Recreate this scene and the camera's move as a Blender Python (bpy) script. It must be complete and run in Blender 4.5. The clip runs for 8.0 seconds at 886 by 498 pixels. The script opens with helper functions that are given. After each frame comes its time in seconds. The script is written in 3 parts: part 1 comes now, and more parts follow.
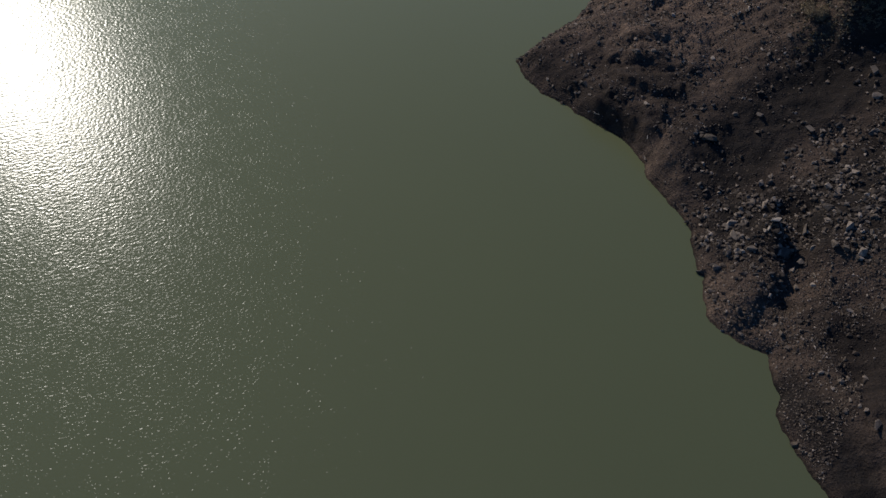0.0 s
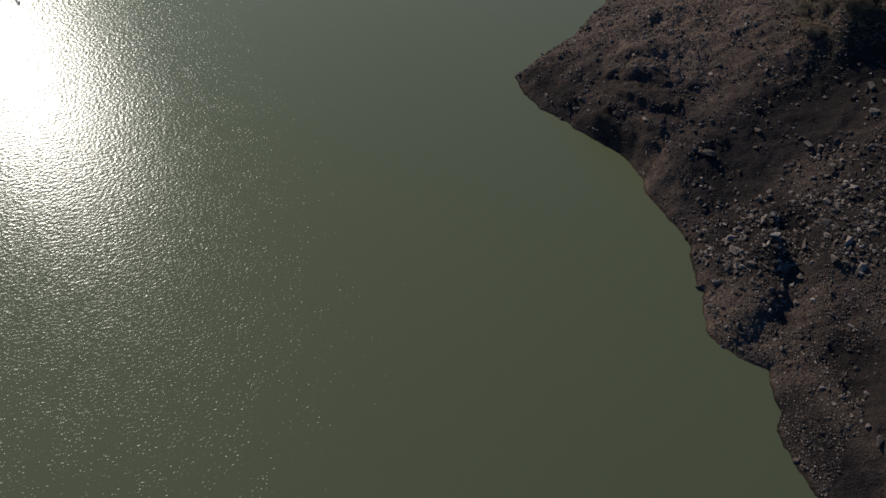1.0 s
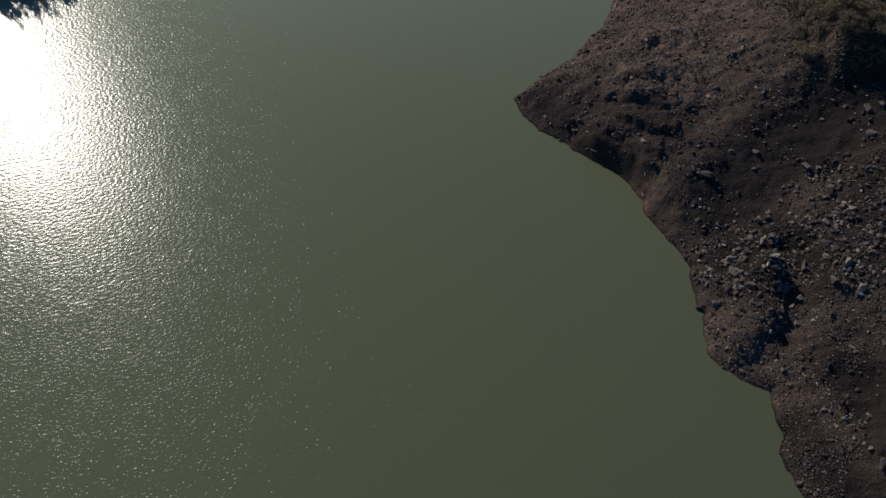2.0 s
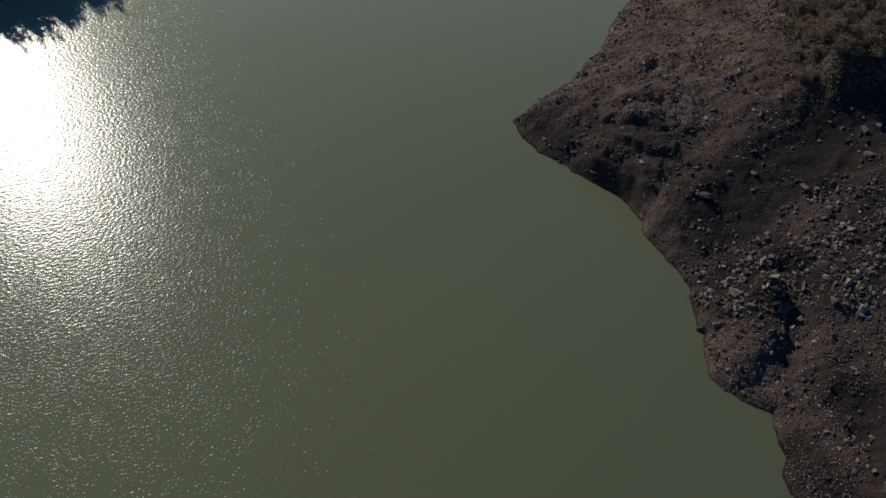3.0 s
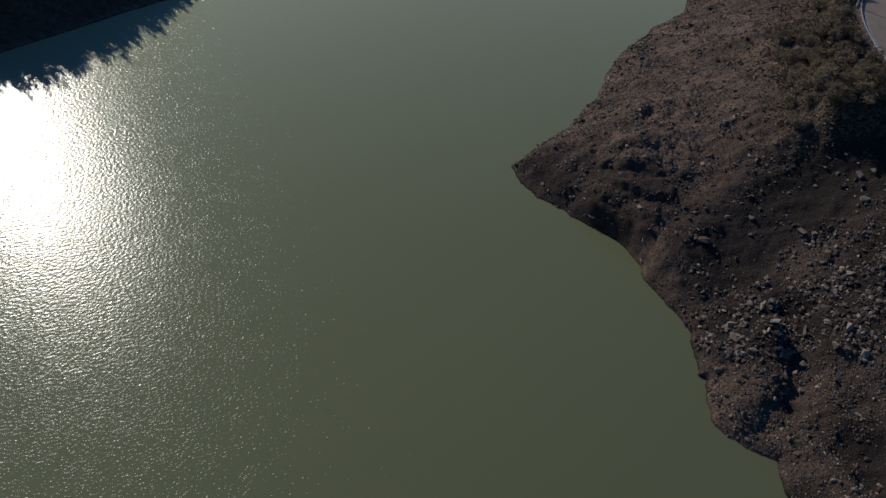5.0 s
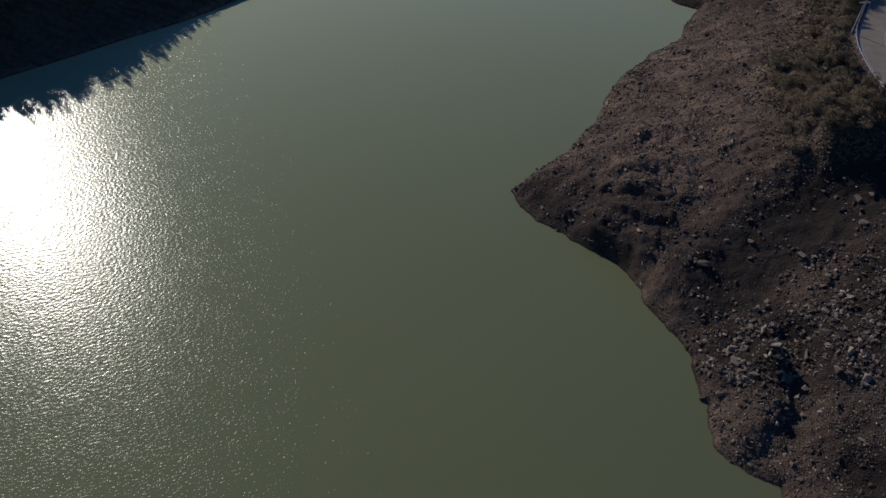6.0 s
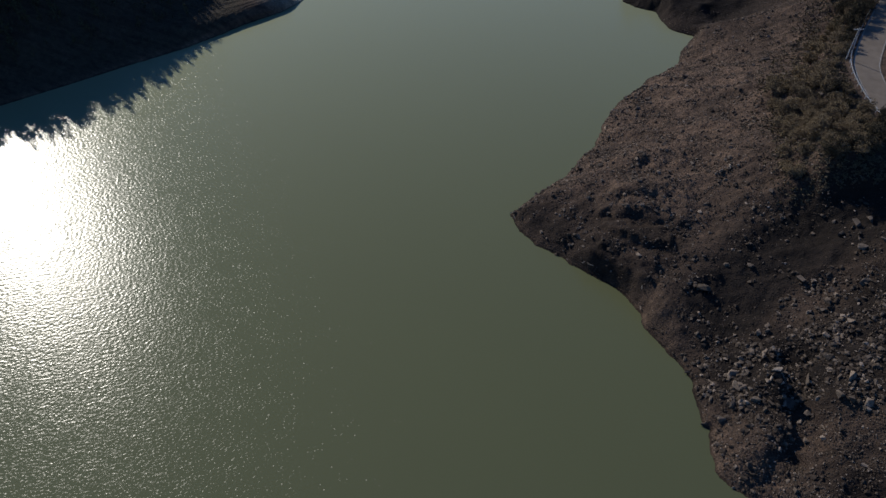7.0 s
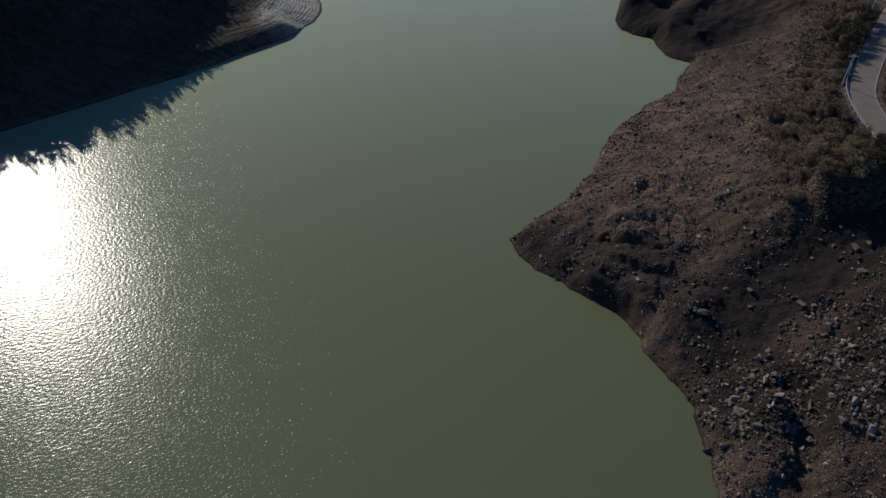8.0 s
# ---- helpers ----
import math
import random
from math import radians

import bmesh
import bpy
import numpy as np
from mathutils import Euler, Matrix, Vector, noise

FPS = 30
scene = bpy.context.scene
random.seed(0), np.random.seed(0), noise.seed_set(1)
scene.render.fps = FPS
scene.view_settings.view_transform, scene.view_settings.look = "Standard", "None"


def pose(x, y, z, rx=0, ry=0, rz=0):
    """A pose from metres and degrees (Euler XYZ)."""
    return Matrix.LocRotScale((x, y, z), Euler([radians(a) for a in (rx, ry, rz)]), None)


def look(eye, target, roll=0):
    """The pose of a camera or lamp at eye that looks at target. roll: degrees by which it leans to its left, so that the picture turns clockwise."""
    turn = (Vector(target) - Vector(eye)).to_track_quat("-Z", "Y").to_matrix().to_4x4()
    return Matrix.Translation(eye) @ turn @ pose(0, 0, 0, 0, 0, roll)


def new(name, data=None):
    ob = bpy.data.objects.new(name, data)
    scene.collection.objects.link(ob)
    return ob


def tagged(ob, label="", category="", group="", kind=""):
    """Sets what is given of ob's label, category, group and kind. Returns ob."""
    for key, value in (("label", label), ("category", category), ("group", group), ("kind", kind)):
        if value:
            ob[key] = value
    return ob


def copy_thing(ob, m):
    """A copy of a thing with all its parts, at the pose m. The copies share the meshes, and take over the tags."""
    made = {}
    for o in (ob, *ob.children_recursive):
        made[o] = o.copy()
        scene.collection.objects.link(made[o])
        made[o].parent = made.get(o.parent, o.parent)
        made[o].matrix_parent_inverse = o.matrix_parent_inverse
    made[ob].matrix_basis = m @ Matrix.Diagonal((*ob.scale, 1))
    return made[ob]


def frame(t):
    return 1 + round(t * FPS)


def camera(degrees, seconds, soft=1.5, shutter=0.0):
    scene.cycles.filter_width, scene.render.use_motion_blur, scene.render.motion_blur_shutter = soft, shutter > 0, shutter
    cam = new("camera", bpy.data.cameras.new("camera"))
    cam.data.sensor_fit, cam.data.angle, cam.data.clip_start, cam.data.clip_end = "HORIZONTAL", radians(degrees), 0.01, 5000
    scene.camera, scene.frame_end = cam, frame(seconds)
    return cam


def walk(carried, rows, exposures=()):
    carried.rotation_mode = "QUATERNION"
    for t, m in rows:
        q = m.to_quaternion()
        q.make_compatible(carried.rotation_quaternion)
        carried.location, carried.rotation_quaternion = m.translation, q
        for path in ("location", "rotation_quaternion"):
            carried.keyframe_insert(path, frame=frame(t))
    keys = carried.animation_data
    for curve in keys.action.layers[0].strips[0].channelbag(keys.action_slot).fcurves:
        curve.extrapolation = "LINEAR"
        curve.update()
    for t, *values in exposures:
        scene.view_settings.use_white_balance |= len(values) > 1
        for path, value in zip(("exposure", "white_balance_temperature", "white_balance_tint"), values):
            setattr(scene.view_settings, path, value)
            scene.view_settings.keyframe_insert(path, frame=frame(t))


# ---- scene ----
# The camera hovers over the reservoir and only tilts up.
cam = camera(65.45, 8.0)
EYE = 95.0
PATH = [
    (0.0, 34.425, 0.053, 0.172),
    (0.5, 34.893, 0.043, 0.144),
    (1.0, 35.680, 0.037, 0.121),
    (1.5, 36.546, 0.016, 0.111),
    (3.0, 39.191, 0.015, 0.042),
    (3.5, 40.071, 0.008, 0.011),
    (4.0, 41.000, 0.000, 0.000),
    (4.5, 41.941, 0.011, -0.033),
    (6.0, 44.849, -0.022, -0.041),
    (6.5, 45.837, -0.023, -0.075),
    (7.0, 46.863, -0.017, -0.111),
    (7.5, 47.870, -0.021, -0.124),
    (8.0, 48.917, -0.045, -0.151),
]
walk(cam, [(t, pose(0, 0, EYE, rx, ry, rz)) for t, rx, ry, rz in PATH], exposures=[(0.0, 0.0, 5450, 10), (8.0, 0.0, 5450, 10)])

# Low sun ahead and to the left, over the wooded ridge of the far shore.
SUN_ELEV, SUN_AZ = 32.4, -38.8
world = bpy.data.worlds.new("sky")
scene.world = world
world.use_nodes = True
wn = world.node_tree.nodes
sky = wn.new("ShaderNodeTexSky")
sky.sky_type = "NISHITA"
sky.sun_disc = False
sky.sun_elevation = radians(SUN_ELEV)
sky.sun_rotation = radians(SUN_AZ)
sky.altitude = 900.0
sky.air_density = 1.2
sky.dust_density = 0.1
sky.ozone_density = 10.0
wn["Background"].inputs["Strength"].default_value = 0.075
world.node_tree.links.new(sky.outputs["Color"], wn["Background"].inputs["Color"])
SUN_DIR = Vector((math.sin(radians(SUN_AZ)) * math.cos(radians(SUN_ELEV)),
                  math.cos(radians(SUN_AZ)) * math.cos(radians(SUN_ELEV)), math.sin(radians(SUN_ELEV))))
sun = new("sun", bpy.data.lights.new("sun", "SUN"))
sun.data.energy = 3.4
sun.data.angle = radians(0.53)
sun.data.color = (1.0, 0.84, 0.63)
sun.matrix_world = look(SUN_DIR * 500, (0, 0, 0))

# ---- materials ----
def material(name, rough=0.9, spec=0.3):
    m = bpy.data.materials.new(name)
    m.use_nodes = True
    n = m.node_tree.nodes
    n["Principled BSDF"].inputs["Roughness"].default_value = rough
    n["Principled BSDF"].inputs["Specular IOR Level"].default_value = spec
    return m, n, m.node_tree.links, n["Principled BSDF"]


def noise_node(n, l, scale, detail=4.0, rough=0.55, vec=None):
    t = n.new("ShaderNodeTexNoise")
    t.inputs["Scale"].default_value = scale
    t.inputs["Detail"].default_value = detail
    t.inputs["Roughness"].default_value = rough
    if vec is None:
        vec = n.new("ShaderNodeNewGeometry").outputs["Position"]
    l.new(vec, t.inputs["Vector"])
    return t.outputs["Fac"]


def ramp(n, l, fac, stops):
    r = n.new("ShaderNodeValToRGB")
    e = r.color_ramp.elements
    while len(e) < len(stops):
        e.new(0.5)
    for k, (p, c) in zip(e, stops):
        k.position, k.color = p, (*c, 1)
    l.new(fac, r.inputs["Fac"])
    return r.outputs["Color"]


def mix(n, l, fac, a, b, blend="MIX"):
    x = n.new("ShaderNodeMix")
    x.data_type, x.blend_type = "RGBA", blend
    for s, v in ((0, fac), (6, a), (7, b)):
        if isinstance(v, bpy.types.NodeSocket):
            l.new(v, x.inputs[s])
        else:
            x.inputs[s].default_value = v if s == 0 else (*v, 1)
    return x.outputs[2]


def maths(n, l, op, a, b=0.0):
    x = n.new("ShaderNodeMath")
    x.operation = op
    for s, v in ((0, a), (1, b)):
        if isinstance(v, bpy.types.NodeSocket):
            l.new(v, x.inputs[s])
        else:
            x.inputs[s].default_value = v
    return x.outputs[0]


def bump(n, l, height, strength, distance, normal=None):
    b = n.new("ShaderNodeBump")
    b.inputs["Strength"].default_value = strength
    b.inputs["Distance"].default_value = distance
    l.new(height, b.inputs["Height"])
    if normal is not None:
        l.new(normal, b.inputs["Normal"])
    return b.outputs["Normal"]


def ground_material():
    m, n, l, p = material("earth_and_gravel", 0.95, 0.15)
    big = noise_node(n, l, 0.09, 5.0, 0.6)
    mid = noise_node(n, l, 0.8, 6.0, 0.65)
    fine = noise_node(n, l, 5.0, 5.0, 0.7)
    soil = ramp(n, l, big, [(0.3, (0.061, 0.045, 0.034)), (0.52, (0.104, 0.074, 0.054)), (0.72, (0.150, 0.106, 0.076))])
    grit = ramp(n, l, mid, [(0.3, (0.55, 0.55, 0.56)), (0.5, (0.95, 0.94, 0.93)), (0.75, (1.4, 1.36, 1.3))])
    # slide stone mask, which also carries shade painted on slopes turned from the sun
    rubble_shade = n.new("ShaderNodeAttribute")
    rubble_shade.attribute_name = "rubble_shade"
    share = maths(n, l, "MULTIPLY", rubble_shade.outputs["Fac"], ramp(n, l, mid, [(0.3, (0.82, 0.82, 0.82)), (0.6, (1, 1, 1))]))
    # grey slide stone, kept near black so the colour holds shade too
    debris_shade = ramp(n, l, big, [(0.3, (0.0119, 0.0100, 0.0087)), (0.7, (0.0221, 0.0182, 0.0156))])
    soil = mix(n, l, share, soil, debris_shade)
    silt = n.new("ShaderNodeAttribute")
    silt.attribute_name = "silt"
    soil = mix(n, l, silt.outputs["Fac"], soil, (0.3570, 0.3300, 0.2604))
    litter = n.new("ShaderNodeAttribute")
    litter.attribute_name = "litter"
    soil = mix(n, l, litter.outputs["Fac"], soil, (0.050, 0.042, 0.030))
    c = mix(n, l, 1.0, soil, grit, "MULTIPLY")
    # rain streaks that run down the slope to the lake
    fall = n.new("ShaderNodeMapping")
    fall.inputs["Rotation"].default_value = (0, 0, radians(35))
    fall.inputs["Scale"].default_value = (0.09, 0.85, 0.2)
    l.new(n.new("ShaderNodeNewGeometry").outputs["Position"], fall.inputs["Vector"])
    streak = noise_node(n, l, 1.0, 4.0, 0.6, fall.outputs["Vector"])
    c = mix(n, l, 1.0, c, ramp(n, l, streak, [(0.36, (0.66, 0.66, 0.68)), (0.5, (1, 1, 1)), (0.66, (1.25, 1.22, 1.18))]), "MULTIPLY")
    speck = ramp(n, l, fine, [(0.34, (0.6, 0.6, 0.6)), (0.5, (1.0, 1.0, 1.0)), (0.68, (1.55, 1.5, 1.42))])
    c = mix(n, l, 1.0, c, speck, "MULTIPLY")
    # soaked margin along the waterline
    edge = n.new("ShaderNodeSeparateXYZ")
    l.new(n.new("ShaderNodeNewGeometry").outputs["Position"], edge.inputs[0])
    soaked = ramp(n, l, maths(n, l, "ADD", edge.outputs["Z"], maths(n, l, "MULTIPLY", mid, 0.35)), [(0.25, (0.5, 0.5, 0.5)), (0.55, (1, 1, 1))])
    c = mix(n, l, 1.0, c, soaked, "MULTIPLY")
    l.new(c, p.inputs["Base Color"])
    pebbles = n.new("ShaderNodeTexVoronoi")
    pebbles.inputs["Scale"].default_value = 2.4
    pebbles.inputs["Randomness"].default_value = 1.0
    l.new(n.new("ShaderNodeNewGeometry").outputs["Position"], pebbles.inputs["Vector"])
    lumps = maths(n, l, "SUBTRACT", 0.5, pebbles.outputs["Distance"])
    lumps = maths(n, l, "MULTIPLY", maths(n, l, "MAXIMUM", lumps, 0.0), mid)
    # old waterlines: faint level rings close above the lake
    pos = n.new("ShaderNodeSeparateXYZ")
    l.new(n.new("ShaderNodeNewGeometry").outputs["Position"], pos.inputs[0])
    z = maths(n, l, "ADD", pos.outputs["Z"], maths(n, l, "MULTIPLY", mid, 0.25))
    rings = maths(n, l, "SINE", maths(n, l, "MULTIPLY", z, 16.0))
    low = n.new("ShaderNodeMapRange")
    l.new(pos.outputs["Z"], low.inputs["Value"])
    for k, v in (("From Min", 1.0), ("From Max", 5.5), ("To Min", 0.03), ("To Max", 0.0)):
        low.inputs[k].default_value = v
    hsum = maths(n, l, "ADD", maths(n, l, "MULTIPLY", rings, low.outputs[0]),
                 maths(n, l, "ADD", maths(n, l, "MULTIPLY", mid, 0.38), maths(n, l, "ADD", maths(n, l, "MULTIPLY", fine, 0.17), maths(n, l, "MULTIPLY", lumps, 0.55))))
    l.new(bump(n, l, hsum, 1.0, 0.8), p.inputs["Normal"])
    return m


def water_material():
    """Light scattered back by silt under a rippled, reflecting surface."""
    m, n, l, p = material("murky_water")
    n.remove(p)
    big = noise_node(n, l, 0.012, 3.0)
    silt = n.new("ShaderNodeBsdfDiffuse")
    l.new(ramp(n, l, big, [(0.3, (0.0345, 0.0378, 0.0086)), (0.7, (0.0410, 0.0445, 0.0108))]), silt.inputs["Color"])
    stretch = n.new("ShaderNodeMapping")
    stretch.vector_type = "TEXTURE"
    stretch.inputs["Scale"].default_value = (1.3, 1.0, 1.0)
    stretch.inputs["Rotation"].default_value = (0, 0, radians(14))
    l.new(n.new("ShaderNodeNewGeometry").outputs["Position"], stretch.inputs["Vector"])
    # wavelets about two thirds of a metre long, livelier in the gusts
    ripples = noise_node(n, l, 1.9, 2.0, 0.45, stretch.outputs["Vector"])
    gusts = ramp(n, l, noise_node(n, l, 0.22, 3.0, 0.6), [(0.3, (0.75, 0.75, 0.75)), (0.72, (1.35, 1.35, 1.35))])
    wave = bump(n, l, maths(n, l, "MULTIPLY", maths(n, l, "SUBTRACT", ripples, 0.5), gusts), 1.0, 0.071)
    # silt scatters more light onwards than back
    onward = n.new("ShaderNodeBsdfGlossy")
    onward.inputs["Roughness"].default_value = 0.87
    onward.inputs["Color"].default_value = (0.635, 0.665, 0.475, 1)
    body = n.new("ShaderNodeMixShader")
    graze = n.new("ShaderNodeFresnel")
    graze.inputs["IOR"].default_value = 1.333
    l.new(maths(n, l, "ADD", maths(n, l, "MULTIPLY", graze.outputs[0], 3.3), 0.076), body.inputs[0])
    l.new(silt.outputs[0], body.inputs[1])
    l.new(onward.outputs[0], body.inputs[2])
    shine = n.new("ShaderNodeBsdfGlossy")
    shine.distribution = "BECKMANN"
    shine.inputs["Roughness"].default_value = 0.235
    l.new(wave, shine.inputs["Normal"])
    # steep little crests glitter far from the sun's mirror point
    crest = noise_node(n, l, 2.3, 1.0, 0.5, stretch.outputs["Vector"])
    steep = bump(n, l, maths(n, l, "MULTIPLY", maths(n, l, "SUBTRACT", crest, 0.5), gusts), 1.0, 0.145)
    glitter = n.new("ShaderNodeBsdfGlossy")
    glitter.distribution = "BECKMANN"
    glitter.inputs["Roughness"].default_value = 0.21
    l.new(steep, glitter.inputs["Normal"])
    gloss = n.new("ShaderNodeMixShader")
    gloss.inputs[0].default_value = 0.21
    l.new(shine.outputs[0], gloss.inputs[1])
    l.new(glitter.outputs[0], gloss.inputs[2])
    fres = n.new("ShaderNodeFresnel")
    fres.inputs["IOR"].default_value = 1.333
    l.new(wave, fres.inputs["Normal"])
    both = n.new("ShaderNodeMixShader")
    l.new(fres.outputs[0], both.inputs[0])
    l.new(body.outputs[0], both.inputs[1])
    l.new(gloss.outputs[0], both.inputs[2])
    l.new(both.outputs[0], n["Material Output"].inputs["Surface"])
    return m


def plain(name, c, rough=0.8, spec=0.3, metal=0.0, vary=0.25, scale=3.0):
    m, n, l, p = material(name, rough, spec)
    p.inputs["Metallic"].default_value = metal
    f = noise_node(n, l, scale, 5.0, 0.65)
    lo, hi = [x * (1 - vary) for x in c], [x * (1 + vary) for x in c]
    l.new(ramp(n, l, f, [(0.3, lo), (0.7, hi)]), p.inputs["Base Color"])
    return m


GROUND = ground_material()
WATER = water_material()


def rock_material(name, tones):
    m, n, l, p = material(name, 0.85, 0.3)
    info = n.new("ShaderNodeObjectInfo").outputs["Random"]
    tex = n.new("ShaderNodeTexCoord").outputs["Object"]
    a = noise_node(n, l, 1.7, 6.0, 0.65, tex)
    tone = ramp(n, l, info, tones)
    l.new(mix(n, l, 1.0, tone, ramp(n, l, a, [(0.3, (0.5, 0.49, 0.48)), (0.7, (1.25, 1.24, 1.22))]), "MULTIPLY"), p.inputs["Base Color"])
    l.new(bump(n, l, noise_node(n, l, 5.0, 5.0, 0.7, tex), 0.7, 0.15), p.inputs["Normal"])
    return m


def stone_material():
    m, n, l, p = material("loose_stones", 0.9, 0.25)
    isl = n.new("ShaderNodeNewGeometry").outputs["Random Per Island"]
    a = noise_node(n, l, 4.0, 4.0)
    tone = ramp(n, l, isl, [(0.0, (0.044, 0.033, 0.024)), (0.7, (0.085, 0.064, 0.046)), (0.88, (0.15, 0.117, 0.087)), (1.0, (0.30, 0.24, 0.185))])
    l.new(mix(n, l, 1.0, tone, ramp(n, l, a, [(0.3, (0.7, 0.7, 0.7)), (0.7, (1.2, 1.2, 1.2))]), "MULTIPLY"), p.inputs["Base Color"])
    return m


def leaf_material(name, dark, light):
    m, n, l, p = material(name, 0.8, 0.15)
    isl = n.new("ShaderNodeNewGeometry").outputs["Random Per Island"]
    l.new(ramp(n, l, isl, [(0.0, dark), (1.0, light)]), p.inputs["Base Color"])
    p.inputs["Transmission Weight"].default_value = 0.0
    return m


def asphalt_material():
    m, n, l, p = material("worn_asphalt", 0.85, 0.3)
    a = noise_node(n, l, 0.35, 4.0, 0.6)
    b = noise_node(n, l, 9.0, 4.0, 0.7)
    c = ramp(n, l, a, [(0.3, (0.140, 0.115, 0.088)), (0.7, (0.200, 0.166, 0.128))])
    l.new(mix(n, l, 1.0, c, ramp(n, l, b, [(0.3, (0.8, 0.8, 0.8)), (0.7, (1.15, 1.15, 1.15))]), "MULTIPLY"), p.inputs["Base Color"])
    l.new(bump(n, l, b, 0.4, 0.02), p.inputs["Normal"])
    return m


ROCK = rock_material("grey_rock", [(0.0, (0.062, 0.049, 0.037)), (0.5, (0.150, 0.118, 0.089)), (0.9, (0.26, 0.206, 0.156)), (1.0, (0.40, 0.32, 0.245))])
PALE_ROCK = rock_material("pale_rock", [(0.0, (0.30, 0.245, 0.19)), (1.0, (0.40, 0.335, 0.265))])
BROWN_ROCK = rock_material("brown_rock", [(0.0, (0.085, 0.066, 0.047)), (1.0, (0.105, 0.082, 0.058))])
DARK_ROCK = rock_material("dark_rock", [(0.0, (0.060, 0.048, 0.038)), (0.6, (0.100, 0.080, 0.064)), (1.0, (0.145, 0.117, 0.093))])
STONES = stone_material()
LEAF_DRY = leaf_material("dry_olive_leaves", (0.150, 0.112, 0.066), (0.27, 0.208, 0.118))
LEAF_DARK = leaf_material("dark_green_leaves", (0.038, 0.032, 0.020), (0.078, 0.064, 0.038))
GRASS = leaf_material("dry_grass_blades", (0.09, 0.072, 0.046), (0.17, 0.136, 0.084))
NEEDLES = leaf_material("dark_needles", (0.034, 0.034, 0.020), (0.078, 0.076, 0.041))
BARK = plain("bark", (0.085, 0.07, 0.058), 0.95, 0.1)
ASPHALT = asphalt_material()
PAINT = plain("worn_road_paint", (0.34, 0.33, 0.31), 0.7, 0.3, 0.0, 0.15, 6.0)
WOOD = plain("bleached_wood", (0.2, 0.18, 0.15), 0.85, 0.2, 0.0, 0.3, 5.0)
CONCRETE = plain("pale_concrete", (0.46, 0.45, 0.42), 0.8, 0.3, 0.0, 0.15, 3.0)
ZINC = plain("galvanised_steel", (0.62, 0.63, 0.63), 0.42, 0.5, 0.6, 0.12, 4.0)

# ---- the shores, in metres ----
BANK = [(56, 8), (50.8, 26.4), (48.5, 31.8), (47.5, 36.4), (48.7, 39.3), (48.6, 42.9), (48.7, 45.9), (46.6, 46.8), (45.2, 48.0), (42.8, 49.5),
        (41.1, 52.4), (41.3, 56.6), (42.1, 59.6), (41.4, 60.6), (41.3, 63.6), (41.8, 68.8), (41.2, 71.8), (39.4, 74.2),
        (37.9, 78.1), (36.3, 80.3), (36.2, 84.1), (34.5, 88.5), (31.3, 92.1), (27.6, 94.9), (23.9, 98.6), (19.3, 102.5),
        (16.2, 106.6), (14.6, 112.0), (21.1, 119.0), (28.2, 125.4), (33.3, 133.5), (36.6, 137.0), (40.4, 146.9)]
BANK_FAR = [(43.7, 153.6), (47.8, 159.2), (53.9, 165.1), (55.9, 168.8), (60.5, 171.9), (66.8, 177.7), (69.3, 184.6),
            (75.8, 194.8), (73.3, 196.3), (69.7, 199.4), (68.5, 205.4), (68.2, 211.6), (62.5, 215.1), (59.2, 219.5),
            (59.0, 227.3), (62.2, 237.1), (66, 250), (84, 290), (70, 350), (40, 420), (-60, 520), (200, 900),
            (3400, 1500), (3400, -3400), (300, -900), (140, -300), (70, -60)]
OPPOSITE = [(-41.1, 233.7), (-42.5, 225.1), (-51.0, 211.7), (-61.7, 202.3), (-65.7, 197.2), (-74.9, 187.5), (-85.9, 179.0),
            (-98.3, 168.5), (-114.0, 156.0), (-142, 136), (-170, 60), (-190, -100), (-300, -500), (-900, -3400), (-3400, -3400),
            (-3400, 3400), (3400, 3400), (3400, 1500), (200, 900), (-60, 520), (-110, 420), (-95, 330), (-52, 262), (-42.3, 242)]


def shore_distance(x, y, poly):
    """Metres to the outline of poly: positive within it, negative outside."""
    best = np.full(x.shape, 1e12)
    inside = np.zeros(x.shape, bool)
    for (ax, ay), (bx, by) in zip(poly, poly[1:] + poly[:1]):
        ux, uy = bx - ax, by - ay
        k = np.clip(((x - ax) * ux + (y - ay) * uy) / (ux * ux + uy * uy), 0, 1)
        best = np.minimum(best, (x - ax - k * ux) ** 2 + (y - ay - k * uy) ** 2)
        if ay != by:
            inside ^= ((ay > y) != (by > y)) & (x < ax + (y - ay) * ux / uy)
    return np.where(inside, 1, -1) * np.sqrt(best)


def to_line(x, y, pts):
    """Distance to a polyline, the side (plus: to its right), and the share of the way along it."""
    best, side, along = np.full(x.shape, 1e12), np.zeros(x.shape), np.zeros(x.shape)
    total = sum(math.dist(a, b) for a, b in zip(pts, pts[1:]))
    gone = 0.0
    for (ax, ay), (bx, by) in zip(pts, pts[1:]):
        ux, uy = bx - ax, by - ay
        size = math.hypot(ux, uy)
        k = np.clip(((x - ax) * ux + (y - ay) * uy) / size ** 2, 0, 1)
        d = (x - ax - k * ux) ** 2 + (y - ay - k * uy) ** 2
        near = d < best
        best = np.where(near, d, best)
        side = np.where(near, np.sign((x - ax) * uy - (y - ay) * ux), side)
        along = np.where(near, (gone + k * size) / total, along)
        gone += size
    return np.sqrt(best), side, along


def smooth(a, b, v):
    k = np.clip((v - a) / (b - a), 0, 1)
    return k * k * (3 - 2 * k)


